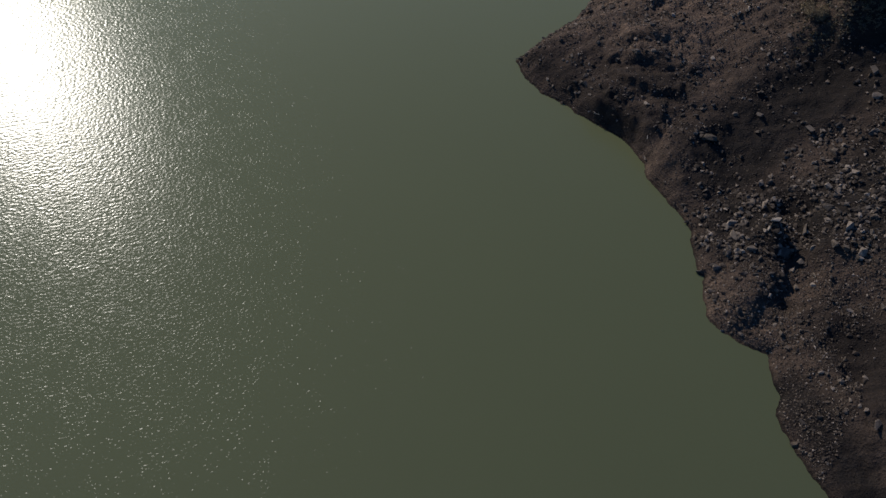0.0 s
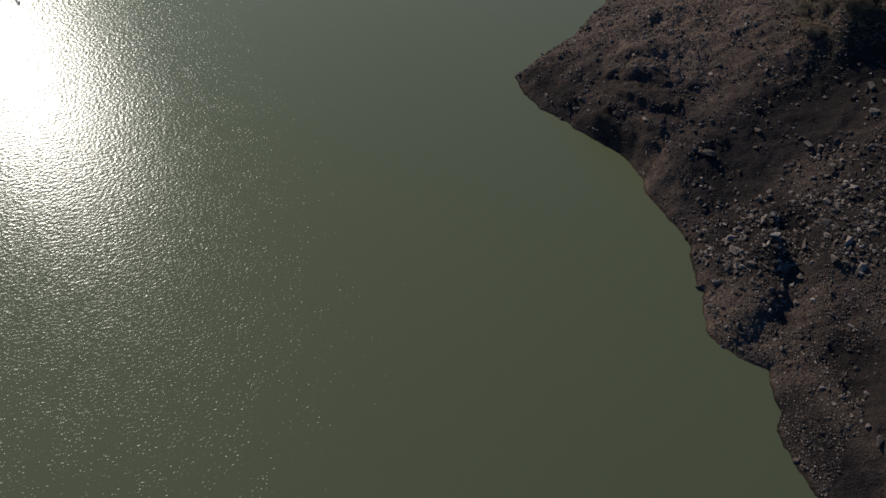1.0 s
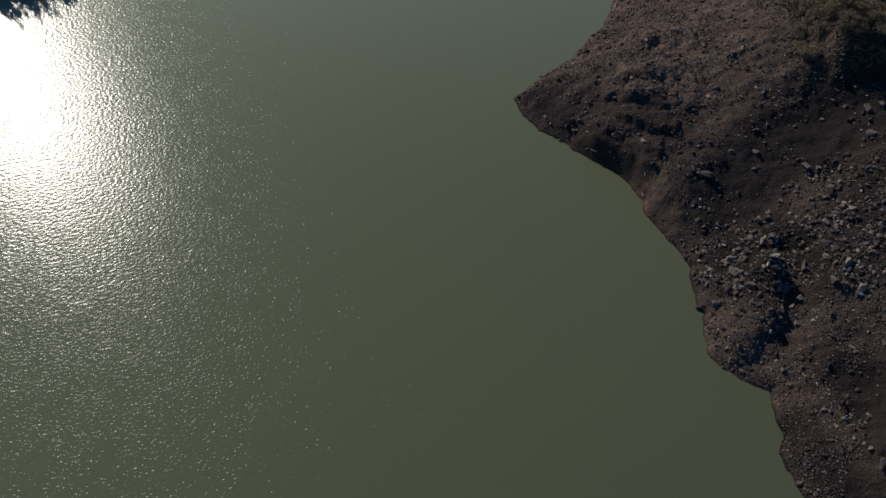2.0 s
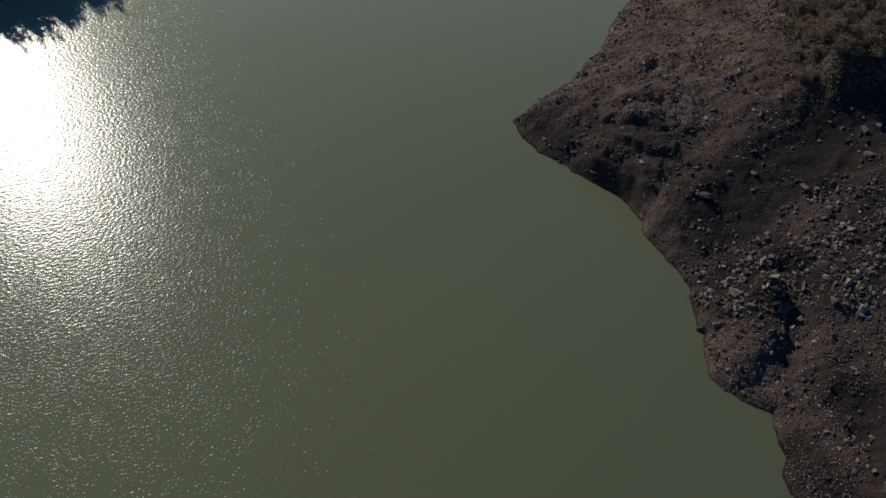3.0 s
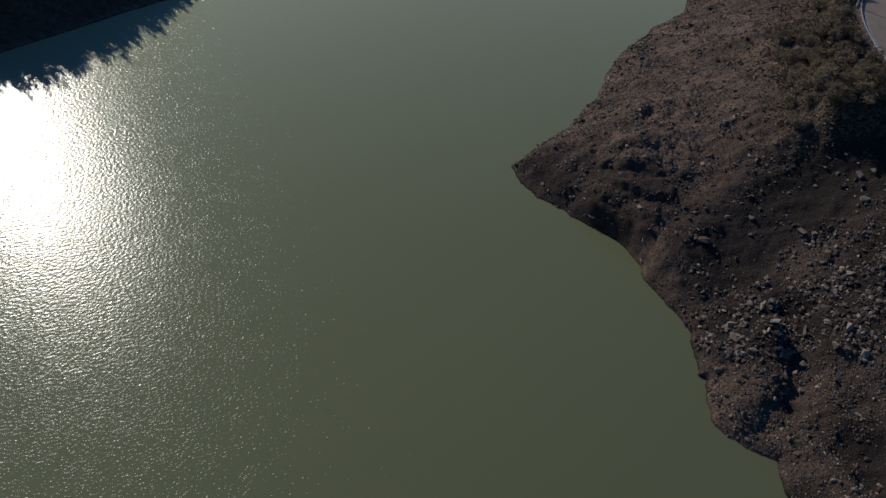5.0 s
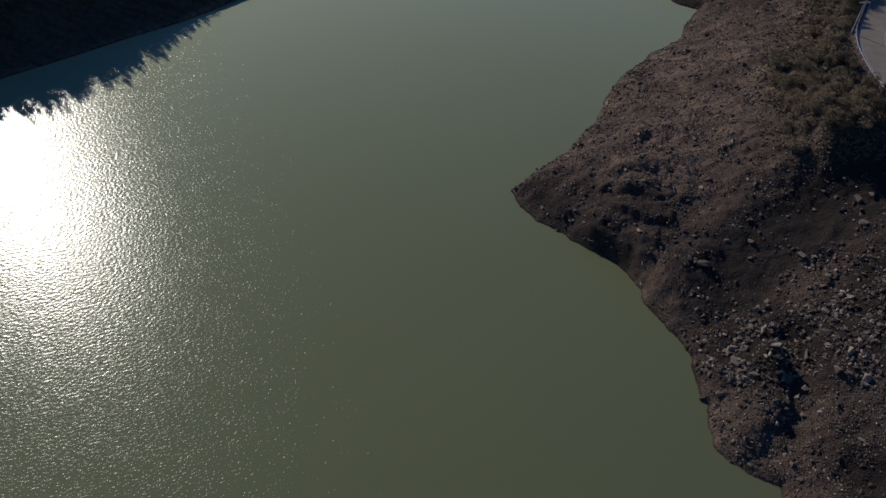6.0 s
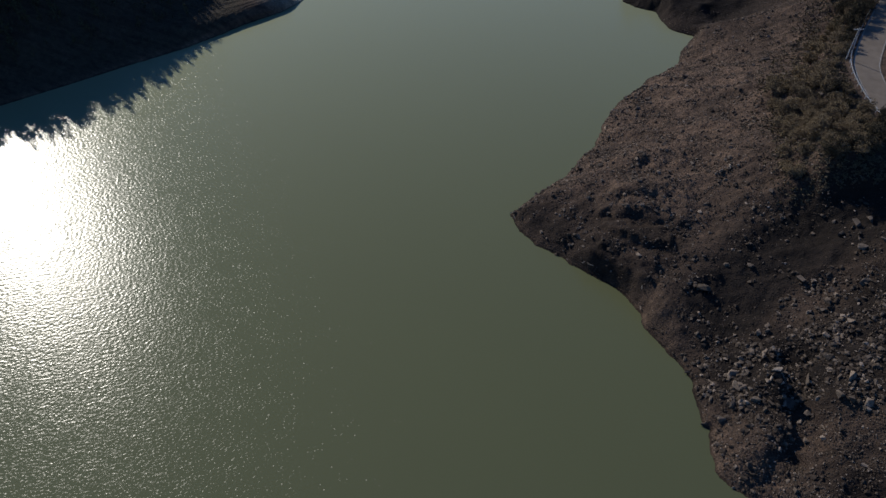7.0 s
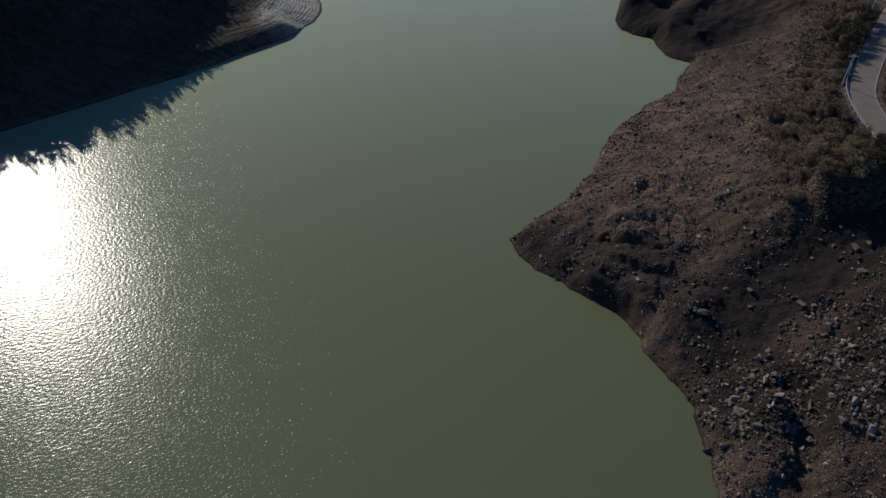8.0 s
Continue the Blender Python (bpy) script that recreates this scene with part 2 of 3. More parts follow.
def waves(x, y, size, seed, octaves=4):
    """Smooth rolling noise, about -1 to 1."""
    rng = np.random.RandomState(seed)
    out, amp, total = np.zeros(x.shape), 1.0, 0.0
    for _ in range(octaves):
        part = np.zeros(x.shape)
        for _ in range(6):
            a, ph = rng.uniform(0, 2 * math.pi), rng.uniform(0, 2 * math.pi)
            f = 2 * math.pi / size * rng.uniform(0.6, 1.5)
            part += np.sin(f * (math.cos(a) * x + math.sin(a) * y) + ph + 0.8 * np.sin(0.7 * f * (math.sin(a) * x - math.cos(a) * y) + 2 * ph))
        out += amp * part / 2.6
        total += amp
        size, amp = size * 0.48, amp * 0.5
    return out / total


def ridge(h, x, y, pts, height, left, right, fade=True):
    """Raises (or, below zero, digs) a ridge along pts, with its own width on either side."""
    d, side, along = to_line(x, y, pts)
    w = np.where(side > 0, right, left)
    shape = np.exp(-(d / w) ** 2)
    if fade:
        shape = shape * smooth(0, 0.12, along) * (1 - smooth(0.85, 1.0, along))
    return h + height * shape


ROAD = [(112, 30), (100, 80), (92.4, 105), (91.0, 119), (91.6, 128.5), (94.0, 139), (99.2, 148.5), (106, 159), (115, 172), (130, 192), (160, 225)]
ROAD_Z = 20.0


def land_height(x, y):
    bank = shore_distance(x, y, BANK + BANK_FAR)
    far = shore_distance(x, y, OPPOSITE)
    even = np.maximum(bank, 0)
    bank = bank + 0.3 * waves(x, y, 4.2, 15, 4) * smooth(6, 1, np.abs(bank))
    wob = waves(x, y, 26, 3)
    d = np.maximum(bank, 0)
    h = 0.7 * (1 - np.exp(-d / 0.8)) + 0.40 * d * (1 + 0.06 * wob) + 0.4 * wob * smooth(1, 12, d)
    h = h + 0.22 * waves(x, y, 5.0, 5) * smooth(0.5, 4, d) + 0.12 * waves(x, y, 1.7, 6, 2) * smooth(215, 170, y) * smooth(0.3, 2, d)
    h = shape_bank(h, x, y, d, even)
    h = np.where(h > 75, 75 + 0.25 * (h - 75), h)
    e = np.maximum(far, 0)
    cape = smooth(-104, -64, x) * smooth(300, 250, y)
    steep = 0.73 * e
    flat = 0.29 * e + 0.15 * waves(x, y, 14, 12) * smooth(0, 4, e)
    flat = ridge(flat, x, y, [(-93, 179), (-72, 196.5), (-60, 207.5), (-51, 217), (-47, 224)], 2.8, 10, 3.8)
    flat = np.floor(flat / 0.32) * 0.32 + 0.32 * smooth(0.6, 1.0, flat / 0.32 - np.floor(flat / 0.32))
    g = (steep * (1 - cape) + flat * cape)
    crest = 24 + 26 * smooth(-92, -150, x)
    g = np.where(g > crest, crest + 0.35 * (g - crest), g) + 0.6 * waves(x, y, 20, 9) * smooth(2, 15, e)
    g = np.where(g > 120, 120 + 0.15 * (g - 120), g)
    bed = -np.minimum(0.5 * np.minimum(np.maximum(-bank, 0), np.maximum(-far, 0)), 12)
    return np.where(bank > 0, h, np.where(far > 0, g, bed))


def mound(h, x, y, cx, cy, height, radius):
    return h + height * np.exp(-((x - cx) ** 2 + (y - cy) ** 2) / radius ** 2)


def shape_bank(h, x, y, d, even):
    """Spurs, gullies, scarps and the road's bench on the near bank."""
    lift, road_x, road_y = np.zeros(x.shape), x, y
    near = 0.7 * smooth(165, 140, y)
    x, y = x + near * waves(x, y, 6, 33, 2), y + near * waves(x, y, 6, 34, 2)
    # the pointed headland: its crest and the undercut scarp above its near shore
    lift = ridge(lift, x, y, [(12, 112), (20.5, 114.8), (27.6, 115.5), (38, 121), (47, 125), (60, 123)], 1.6, 6, 4.5)
    lift = ridge(lift, x, y, [(21, 105.8), (27.9, 100.7), (33.3, 97.6), (39.2, 93.6), (43, 89)], 1.0, 8, 1.8)
    lift = ridge(lift, x, y, [(33, 111), (50, 106)], 1.0, 5, 0.9)
    lift = ridge(lift, x, y, [(30, 107.5), (36, 104.2), (49, 99)], 1.3, 4, 0.8)
    lift = ridge(lift, x, y, [(31, 102), (36, 98), (41, 95.2), (44, 94)], 1.7, 4, 0.8)
    # low ribs down the sunny upper slope
    lift = ridge(lift, x, y, [(36, 142), (50, 134), (66, 128)], 0.9, 3.0, 2.0)
    lift = ridge(lift, x, y, [(48, 160), (62, 149), (76, 141)], 1.0, 3.5, 2.2)
    lift = ridge(lift, x, y, [(32, 127), (44, 121), (56, 117), (66, 116)], 0.5, 3, 2.2)
    # the spur and the gully below it
    lift = ridge(lift, x, y, [(34, 82), (42.7, 85.5), (48.2, 90.5), (57, 97), (66, 101.5), (78, 108)], 1.9, 7, 8.0)
    lift = ridge(lift, x, y, [(43, 77), (50.4, 82.5), (56.6, 88), (65.7, 94), (80, 96), (98, 95)], -1.7, 6, 8)
    lift = ridge(lift, x, y, [(66, 103), (74, 104), (84, 105), (97, 104)], 3.6, 9, 8.0)
    # the trench behind the low lobe, the lobe and the mound that carries the big pale boulder
    lift = ridge(lift, x, y, [(57, 68), (56, 63.5), (55.2, 58.5), (53.4, 54)], -2.4, 2.2, 2.6, False)
    lift = ridge(lift, x, y, [(53.5, 57), (49, 51.5), (45, 48.5)], -0.9, 2.0, 2.4)
    lift = mound(lift, x, y, 45.6, 55.0, 0.7, 4.0)
    lift = mound(lift, x, y, 51.9, 64.9, 3.0, 2.5)
    # low ledge and hollow at the near end
    lift = ridge(lift, x, y, [(53, 49), (55.2, 43), (56, 37.5), (58.5, 32.5), (63, 27)], 1.0, 1.6, 3.0)
    lift = mound(lift, x, y, 60.5, 43, -1.5, 5.0)
    # the second headland beyond the bay: two ribs with a dark hollow between
    lift = ridge(lift, x, y, [(66, 205), (72, 212), (82, 222), (98, 236), (118, 250)], 4.0, 6, 5)
    lift = ridge(lift, x, y, [(57, 222), (64, 232), (74, 246), (90, 264), (110, 285)], 8.0, 9, 7)
    lift = ridge(lift, x, y, [(70, 221), (84, 232), (100, 246), (120, 262)], -4.5, 5, 6)
    # the crest that ends the near bank, and the side valley behind it
    lift = ridge(lift, x, y, [(70, 193), (82, 190.5), (94, 187), (106, 185), (125, 184)], 3.4, 4, 9)
    lift = ridge(lift, x, y, [(79, 199), (90, 203), (102, 205.5), (125, 208)], -3.0, 9, 9)
    h = h + lift * smooth(0.0, 3.5, d)
    # undercut bank along the headland's near shore
    r, side, along = to_line(x, y, [(24, 98.8), (30, 93.8), (34.5, 89.2), (38.5, 86)])
    tall = 3.8 * smooth(0.0, 0.3, along) * (1 - 0.6 * smooth(0.75, 1.0, along)) * np.exp(-(r / 10) ** 4)
    h = h + tall * smooth(0.2, 1.6, even) * np.exp(-(even / 8) ** 2) * (1 + 0.2 * waves(x, y, 5, 17, 2))
    r = to_line(road_x, road_y, ROAD)[0]
    bench = 1 - smooth(5.2, 10.5, r)
    return h * (1 - bench) + (ROAD_Z - 0.12) * bench


def spaced(*runs):
    out = []
    for a, b, step in runs:
        out += list(np.arange(a, b, step))
    return np.array(out + [runs[-1][1]])


def grown(a, b, first, factor):
    out, step = [a], first
    while out[-1] < b:
        out.append(out[-1] + step)
        step *= factor
    return out[1:]


def sheet(name, xs, ys, mat):
    gx, gy = np.meshgrid(xs, ys)
    z = LEVELS
    nx, ny = len(xs), len(ys)
    me = bpy.data.meshes.new(name)
    co = np.stack([gx, gy, z], -1).reshape(-1, 3)
    i = np.arange(nx * ny).reshape(ny, nx)
    quads = np.stack([i[:-1, :-1], i[:-1, 1:], i[1:, 1:], i[1:, :-1]], -1).reshape(-1, 4)
    me.vertices.add(len(co))
    me.vertices.foreach_set("co", co.astype(np.float32).ravel())
    me.loops.add(quads.size)
    me.loops.foreach_set("vertex_index", quads.astype(np.int32).ravel())
    me.polygons.add(len(quads))
    me.polygons.foreach_set("loop_start", np.arange(0, quads.size, 4, dtype=np.int32))
    me.update(calc_edges=True)
    me.shade_smooth()
    me.materials.append(mat)
    return new(name, me)


mid_x = spaced((-130, -76, 2.5), (-76, -62, 0.5), (-62, -40, 0.27), (-40, -36, 1.0), (-36, 12, 3.0), (12, 76, 0.4), (76, 112, 0.7), (112, 130, 1.5))
mid_y = spaced((18, 130, 0.4), (130, 206, 0.7), (206, 250, 0.3), (250, 262, 0.6))
XS = np.concatenate([[-v for v in reversed(grown(130, 3200, 4, 1.13))], mid_x, grown(130, 3200, 3, 1.13)])
YS = np.concatenate([[18 - v for v in reversed(grown(0, 3200, 2, 1.13))], mid_y, grown(262, 3200, 2, 1.13)])
LEVELS = land_height(*np.meshgrid(XS, YS))


def heights(x, y):
    """The ground's height at places x, y, off the sheet's own grid."""
    x, y = np.asarray(x, float), np.asarray(y, float)
    i = np.clip(np.searchsorted(XS, x) - 1, 0, len(XS) - 2)
    j = np.clip(np.searchsorted(YS, y) - 1, 0, len(YS) - 2)
    u, v = (x - XS[i]) / (XS[i + 1] - XS[i]), (y - YS[j]) / (YS[j + 1] - YS[j])
    return (LEVELS[j, i] * (1 - u) + LEVELS[j, i + 1] * u) * (1 - v) + (LEVELS[j + 1, i] * (1 - u) + LEVELS[j + 1, i + 1] * u) * v


def rubble_shade_share(x, y):
    """Where grey slide stone covers the brown earth, and shade is painted on slopes."""
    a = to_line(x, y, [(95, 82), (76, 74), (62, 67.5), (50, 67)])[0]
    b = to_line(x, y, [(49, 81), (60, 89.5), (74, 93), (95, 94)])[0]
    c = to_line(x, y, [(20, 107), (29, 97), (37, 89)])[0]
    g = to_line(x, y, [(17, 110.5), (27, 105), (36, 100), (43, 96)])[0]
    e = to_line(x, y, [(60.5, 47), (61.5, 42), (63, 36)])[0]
    # beyond the slide, the scarp, low end and far headland get painted shade
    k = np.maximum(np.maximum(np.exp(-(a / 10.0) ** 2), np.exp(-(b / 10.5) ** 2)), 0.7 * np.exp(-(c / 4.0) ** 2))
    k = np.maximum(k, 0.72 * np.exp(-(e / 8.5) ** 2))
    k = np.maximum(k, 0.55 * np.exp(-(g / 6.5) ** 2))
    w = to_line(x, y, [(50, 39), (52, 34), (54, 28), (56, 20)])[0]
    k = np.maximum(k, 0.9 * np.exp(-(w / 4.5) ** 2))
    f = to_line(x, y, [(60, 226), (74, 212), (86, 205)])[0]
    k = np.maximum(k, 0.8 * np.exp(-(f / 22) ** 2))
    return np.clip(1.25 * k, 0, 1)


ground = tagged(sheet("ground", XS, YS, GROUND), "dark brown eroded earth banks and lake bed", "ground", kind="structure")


def water_sheet():
    bm = bmesh.new()
    bmesh.ops.create_grid(bm, x_segments=8, y_segments=8, size=2600)
    me = bpy.data.meshes.new("water")
    bm.to_mesh(me)
    bm.free()
    me.materials.append(WATER)
    ob = new("water", me)
    return tagged(ob, "murky olive green reservoir water with small ripples", "water", kind="structure")


water = water_sheet()

# slide cover and painted shade, stored in one value per point
att = ground.data.attributes.new("rubble_shade", "FLOAT", "POINT")
att.data.foreach_set("value", rubble_shade_share(*np.meshgrid(XS, YS)).astype(np.float32).ravel())
gx, gy = np.meshgrid(XS, YS)
share = smooth(-64, -56, gx) * smooth(-20, -30, gx) * smooth(208, 222, gy) * smooth(290, 270, gy)
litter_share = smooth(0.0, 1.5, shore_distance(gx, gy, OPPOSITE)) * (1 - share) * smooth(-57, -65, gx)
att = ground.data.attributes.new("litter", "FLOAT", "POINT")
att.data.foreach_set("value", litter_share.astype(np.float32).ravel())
att = ground.data.attributes.new("silt", "FLOAT", "POINT")
att.data.foreach_set("value", share.astype(np.float32).ravel())


# ---- helpers for things ----
def mesh_from(name, bm, mat):
    me = bpy.data.meshes.new(name)
    bm.to_mesh(me)
    bm.free()
    me.materials.append(mat)
    return me


def part(name, bm, mat, parent, label=""):
    ob = new(name, mesh_from(name, bm, mat))
    ob.parent = parent
    return tagged(ob, label)


def height_at(x, y):
    return float(heights(x, y))


def box(bm, m, sx, sy, sz):
    bmesh.ops.create_cube(bm, size=1.0, matrix=m @ Matrix.Diagonal((sx, sy, sz, 1)))


def tube(bm, a, b, ra, rb, sides=6):
    a, b = Vector(a), Vector(b)
    m = Matrix.Translation((a + b) / 2) @ (b - a).to_track_quat("Z", "Y").to_matrix().to_4x4()
    bmesh.ops.create_cone(bm, cap_ends=True, segments=sides, radius1=ra, radius2=rb, depth=(b - a).length, matrix=m)


# ---- the road ----
def strip(name, inner, outer, lift, thick, mat):
    """A ribbon along the road between two offsets from its middle line (plus: to the lake side)."""
    pts = smooth_line(ROAD, 60)
    bm = bmesh.new()
    rows = []
    for i, p in enumerate(pts):
        t = (pts[min(i + 1, len(pts) - 1)] - pts[max(i - 1, 0)]).normalized()
        side = Vector((-t.y, t.x))
        a, b = p + side * inner, p + side * outer
        z = ROAD_Z + lift
        rows.append([bm.verts.new(v) for v in ((a.x, a.y, z), (b.x, b.y, z), (b.x, b.y, z - thick), (a.x, a.y, z - thick))])
    for q, r in zip(rows, rows[1:]):
        for k in range(4):
            bm.faces.new((q[k], q[(k + 1) % 4], r[(k + 1) % 4], r[k]))
    bmesh.ops.recalc_face_normals(bm, faces=bm.faces)
    return new(name, mesh_from(name, bm, mat))


def smooth_line(pts, count):
    """Points at even steps along a smooth curve through pts."""
    p = [Vector(q) for q in pts]
    p = [2 * p[0] - p[1]] + p + [2 * p[-1] - p[-2]]
    fine = []
    for a, b, c, d in zip(p, p[1:], p[2:], p[3:]):
        for k in range(24):
            t = k / 24
            fine.append(0.5 * ((2 * b) + (c - a) * t + (2 * a - 5 * b + 4 * c - d) * t * t + (3 * b - a - 3 * c + d) * t ** 3))
    fine.append(p[-2])
    total = [0.0]
    for a, b in zip(fine, fine[1:]):
        total.append(total[-1] + (b - a).length)
    out = []
    for i in range(count + 1):
        s = total[-1] * i / count
        j = min(max(k for k in range(len(total)) if total[k] <= s + 1e-9), len(fine) - 2)
        f = (s - total[j]) / max(total[j + 1] - total[j], 1e-9)
        out.append(fine[j].lerp(fine[j + 1], f))
    return out


road = tagged(strip("road", -3.1, 2.6, 0.0, 0.25, ASPHALT), "worn light grey asphalt mountain road", "road", kind="structure")
line = strip("edge_line", 2.22, 2.34, 0.006, 0.004, PAINT)
line.parent = road
line = strip("edge_line", -2.9, -2.8, 0.006, 0.004, PAINT)
line.parent = road


def guard_rail(path, label):
    """A steel rail along path, on a post at every point."""
    base = new("guard_rail")
    rail, rows = bmesh.new(), []
    bm = bmesh.new()
    box(bm, pose(0, 0, 0.35), 0.10, 0.14, 1.0)
    post = mesh_from("post", bm, ZINC)
    for i, c in enumerate(path):
        t = (path[min(i + 1, len(path) - 1)] - path[max(i - 1, 0)]).normalized()
        side = Vector((-t.y, t.x))
        z = max(height_at(c.x, c.y), ROAD_Z - 0.4)
        prof = [(0, 0.50), (0.06, 0.56), (0.0, 0.64), (0.06, 0.72), (0.0, 0.80), (-0.05, 0.80), (-0.05, 0.50)]
        rows.append([rail.verts.new((c.x - side.x * o, c.y - side.y * o, z + h)) for o, h in prof])
        ob = new("post", post)
        ob.parent = base
        ob.location = (c.x + side.x * 0.12, c.y + side.y * 0.12, z)
    for q, r in zip(rows, rows[1:]):
        for k in range(len(q)):
            rail.faces.new((q[k], q[(k + 1) % len(q)], r[(k + 1) % len(q)], r[k]))
    bmesh.ops.recalc_face_normals(rail, faces=rail.faces)
    part("rail", rail, ZINC, base)
    return tagged(base, label, "guard rail", "guard rails")


bend = []
pts = smooth_line(ROAD, 90)
for i, p in enumerate(pts[1:-1], 1):
    t = (pts[i + 1] - pts[i - 1]).normalized()
    if 88 < p.y < 172:
        bend.append(p + Vector((-t.y, t.x)) * 3.15)
guard_rail(bend, "pale galvanised steel guard rail round the road's bend")


def utility_pole():
    base = new("utility_pole")
    bm = bmesh.new()
    tube(bm, (0, 0, -0.6), (0, 0, 7.5), 0.15, 0.09, 10)
    part("shaft", bm, CONCRETE, base)
    bm = bmesh.new()
    box(bm, pose(0, 0, 7.1), 2.2, 0.08, 0.09)
    arm = part("crossarm", bm, ZINC, base)
    for x in (-0.95, -0.35, 0.35, 0.95):
        bm = bmesh.new()
        tube(bm, (x, 0, 7.15), (x, 0, 7.42), 0.07, 0.05, 8)
        part("insulator", bm, CONCRETE, arm, "pale porcelain insulator")
    return tagged(base, "pale concrete utility pole with a crossarm beside the road", "utility pole", "poles along the road")


first_pole = utility_pole()
first_pole.matrix_world = pose(91.2, 142.6, height_at(91.2, 142.6), 0, 0, 0)
copy_thing(first_pole, pose(116.0, 182.0, height_at(116.0, 182.0), 0, 0, 10))


# ---- rocks ----
def rock_bm(seed):
    """An angular block: the hull of a dozen points, slightly blunted."""
    rng = random.Random(seed)
    bm = bmesh.new()
    s = Vector((1.15, rng.uniform(0.5, 0.95), rng.uniform(0.42, 0.85)))
    for _ in range(11):
        v = Vector((rng.uniform(-1, 1), rng.uniform(-1, 1), rng.uniform(-1, 1)))
        v = v * (rng.uniform(0.85, 1.0) / max(v.length, 0.85 * max(abs(c) for c in v) * 1.3))
        bm.verts.new((v.x * s.x, v.y * s.y, v.z * s.z))
    hull = bmesh.ops.convex_hull(bm, input=bm.verts[:])
    loose = [v for v in bm.verts if not v.link_faces]
    bmesh.ops.delete(bm, geom=loose, context="VERTS")
    bmesh.ops.bevel(bm, geom=bm.edges[:], offset=0.02, segments=1, affect="EDGES")
    return bm


PALE_MESHES = [mesh_from("boulder", rock_bm(k), PALE_ROCK) for k in (31, 32)]
DARK_MESHES = [mesh_from("boulder", rock_bm(k), DARK_ROCK) for k in range(20, 28)]
ROCK_MESHES = [mesh_from("boulder", rock_bm(k), ROCK) for k in range(14)]


def place_rock(x, y, size, rng, name="boulder", label="", group="boulders on the bank", sink=0.15, kinds=ROCK_MESHES):
    ob = new(name, rng.choice(kinds))
    r = size * 0.46
    tall = rng.uniform(0.8, 1.15)
    ob.matrix_world = pose(x, y, height_at(x, y) + r * (0.5 - sink), rng.uniform(-28, 28), rng.uniform(-28, 28), rng.uniform(0, 360)) @ Matrix.Diagonal((r, r * tall, r * rng.uniform(0.8, 1.2), 1))
    return tagged(ob, label or "angular grey boulder lying on the dark slope", "boulder", group)


rng = random.Random(11)
# boulders that can be told apart: x, y, size
SLIDE = [(44.6, 75.1, 1.4), (46.8, 75.3, 1.0), (47.6, 68.1, 2.5), (47.0, 65.5, 2.5), (48.0, 64.9, 1.7), (49.1, 62.4, 2.2), (45.8, 62.7, 1.9),
         (53.1, 74.8, 2.6), (57.7, 64.9, 2.8), (62.1, 62.8, 3.1), (60.6, 67.1, 2.0), (63.2, 58.7, 2.3), (64.7, 78.4, 1.4), (64.4, 76.8, 1.3),
         (62.7, 72.4, 1.4), (61.6, 71.1, 1.7), (62.9, 70.1, 1.3), (56.3, 62.3, 1.4), (57.5, 61.2, 1.3), (59.6, 60.2, 2.0),
         (66.1, 64.3, 1.4), (65.0, 60.6, 1.2), (55.9, 59.6, 1.8), (43.7, 60.5, 1.8)]
SLOPE = [ (34.8, 122.9, 1.6), (38.9, 108.2, 1.3), (46.3, 113.1, 1.2), (55.9, 92.1, 1.4), (48.0, 91.1, 1.3), (72.1, 86.3, 2.4),
         (66.4, 83.3, 1.4), (70.5, 79.8, 1.6), (73.0, 91.7, 2.2), (75.3, 91.9, 1.9), (75.1, 86.5, 1.6), (70.3, 90.4, 1.6), (72.4, 88.5, 1.1),
         (70.3, 93.3, 1.2), (55.2, 87.9, 1.7), (62.1, 83.4, 2.1), (41.4, 70.5, 1.2), (59.4, 98.0, 1.1),
         (55.9, 159.6, 2.0), (63.3, 161.1, 2.4), (61.4, 163.0, 1.6), (66.8, 175.7, 1.3), (71.9, 173.0, 1.9), (81.1, 171.5, 1.4), (82.5, 160.7, 2.3),
         (71.4, 156.9, 1.3), (51.8, 149.3, 1.5), (58.8, 144.0, 1.4), (47.9, 156.7, 2.0), (46.8, 114.4, 1.5), (40.2, 116.2, 1.4), (70.3, 79.9, 2.0), (64.5, 78.0, 2.0), (66.3, 80.7, 1.5)]
SHORE = [(43.1, 57.8, 0.9), (60.9, 59.4, 1.6), (57.0, 57.0, 1.4), (54.7, 55.9, 1.4), (56.7, 55.4, 1.3), (41.4, 60.7, 1.3), (42.8, 49.8, 0.9),
         (50.3, 50.0, 1.1), (55.4, 42.3, 0.8), (55.6, 39.8, 0.8), (56.0, 36.7, 1.0), (57.1, 35.0, 1.1), (51.9, 29.0, 0.6)]
for x, y, s in ((52.0, 65.2, 2.3), (53.1, 64.8, 1.5), (51.2, 64.4, 1.3)):
    place_rock(x, y, s, rng, label="pale boulder on top of an earth mound", group="boulders on the mound", sink=0.1, kinds=PALE_MESHES)


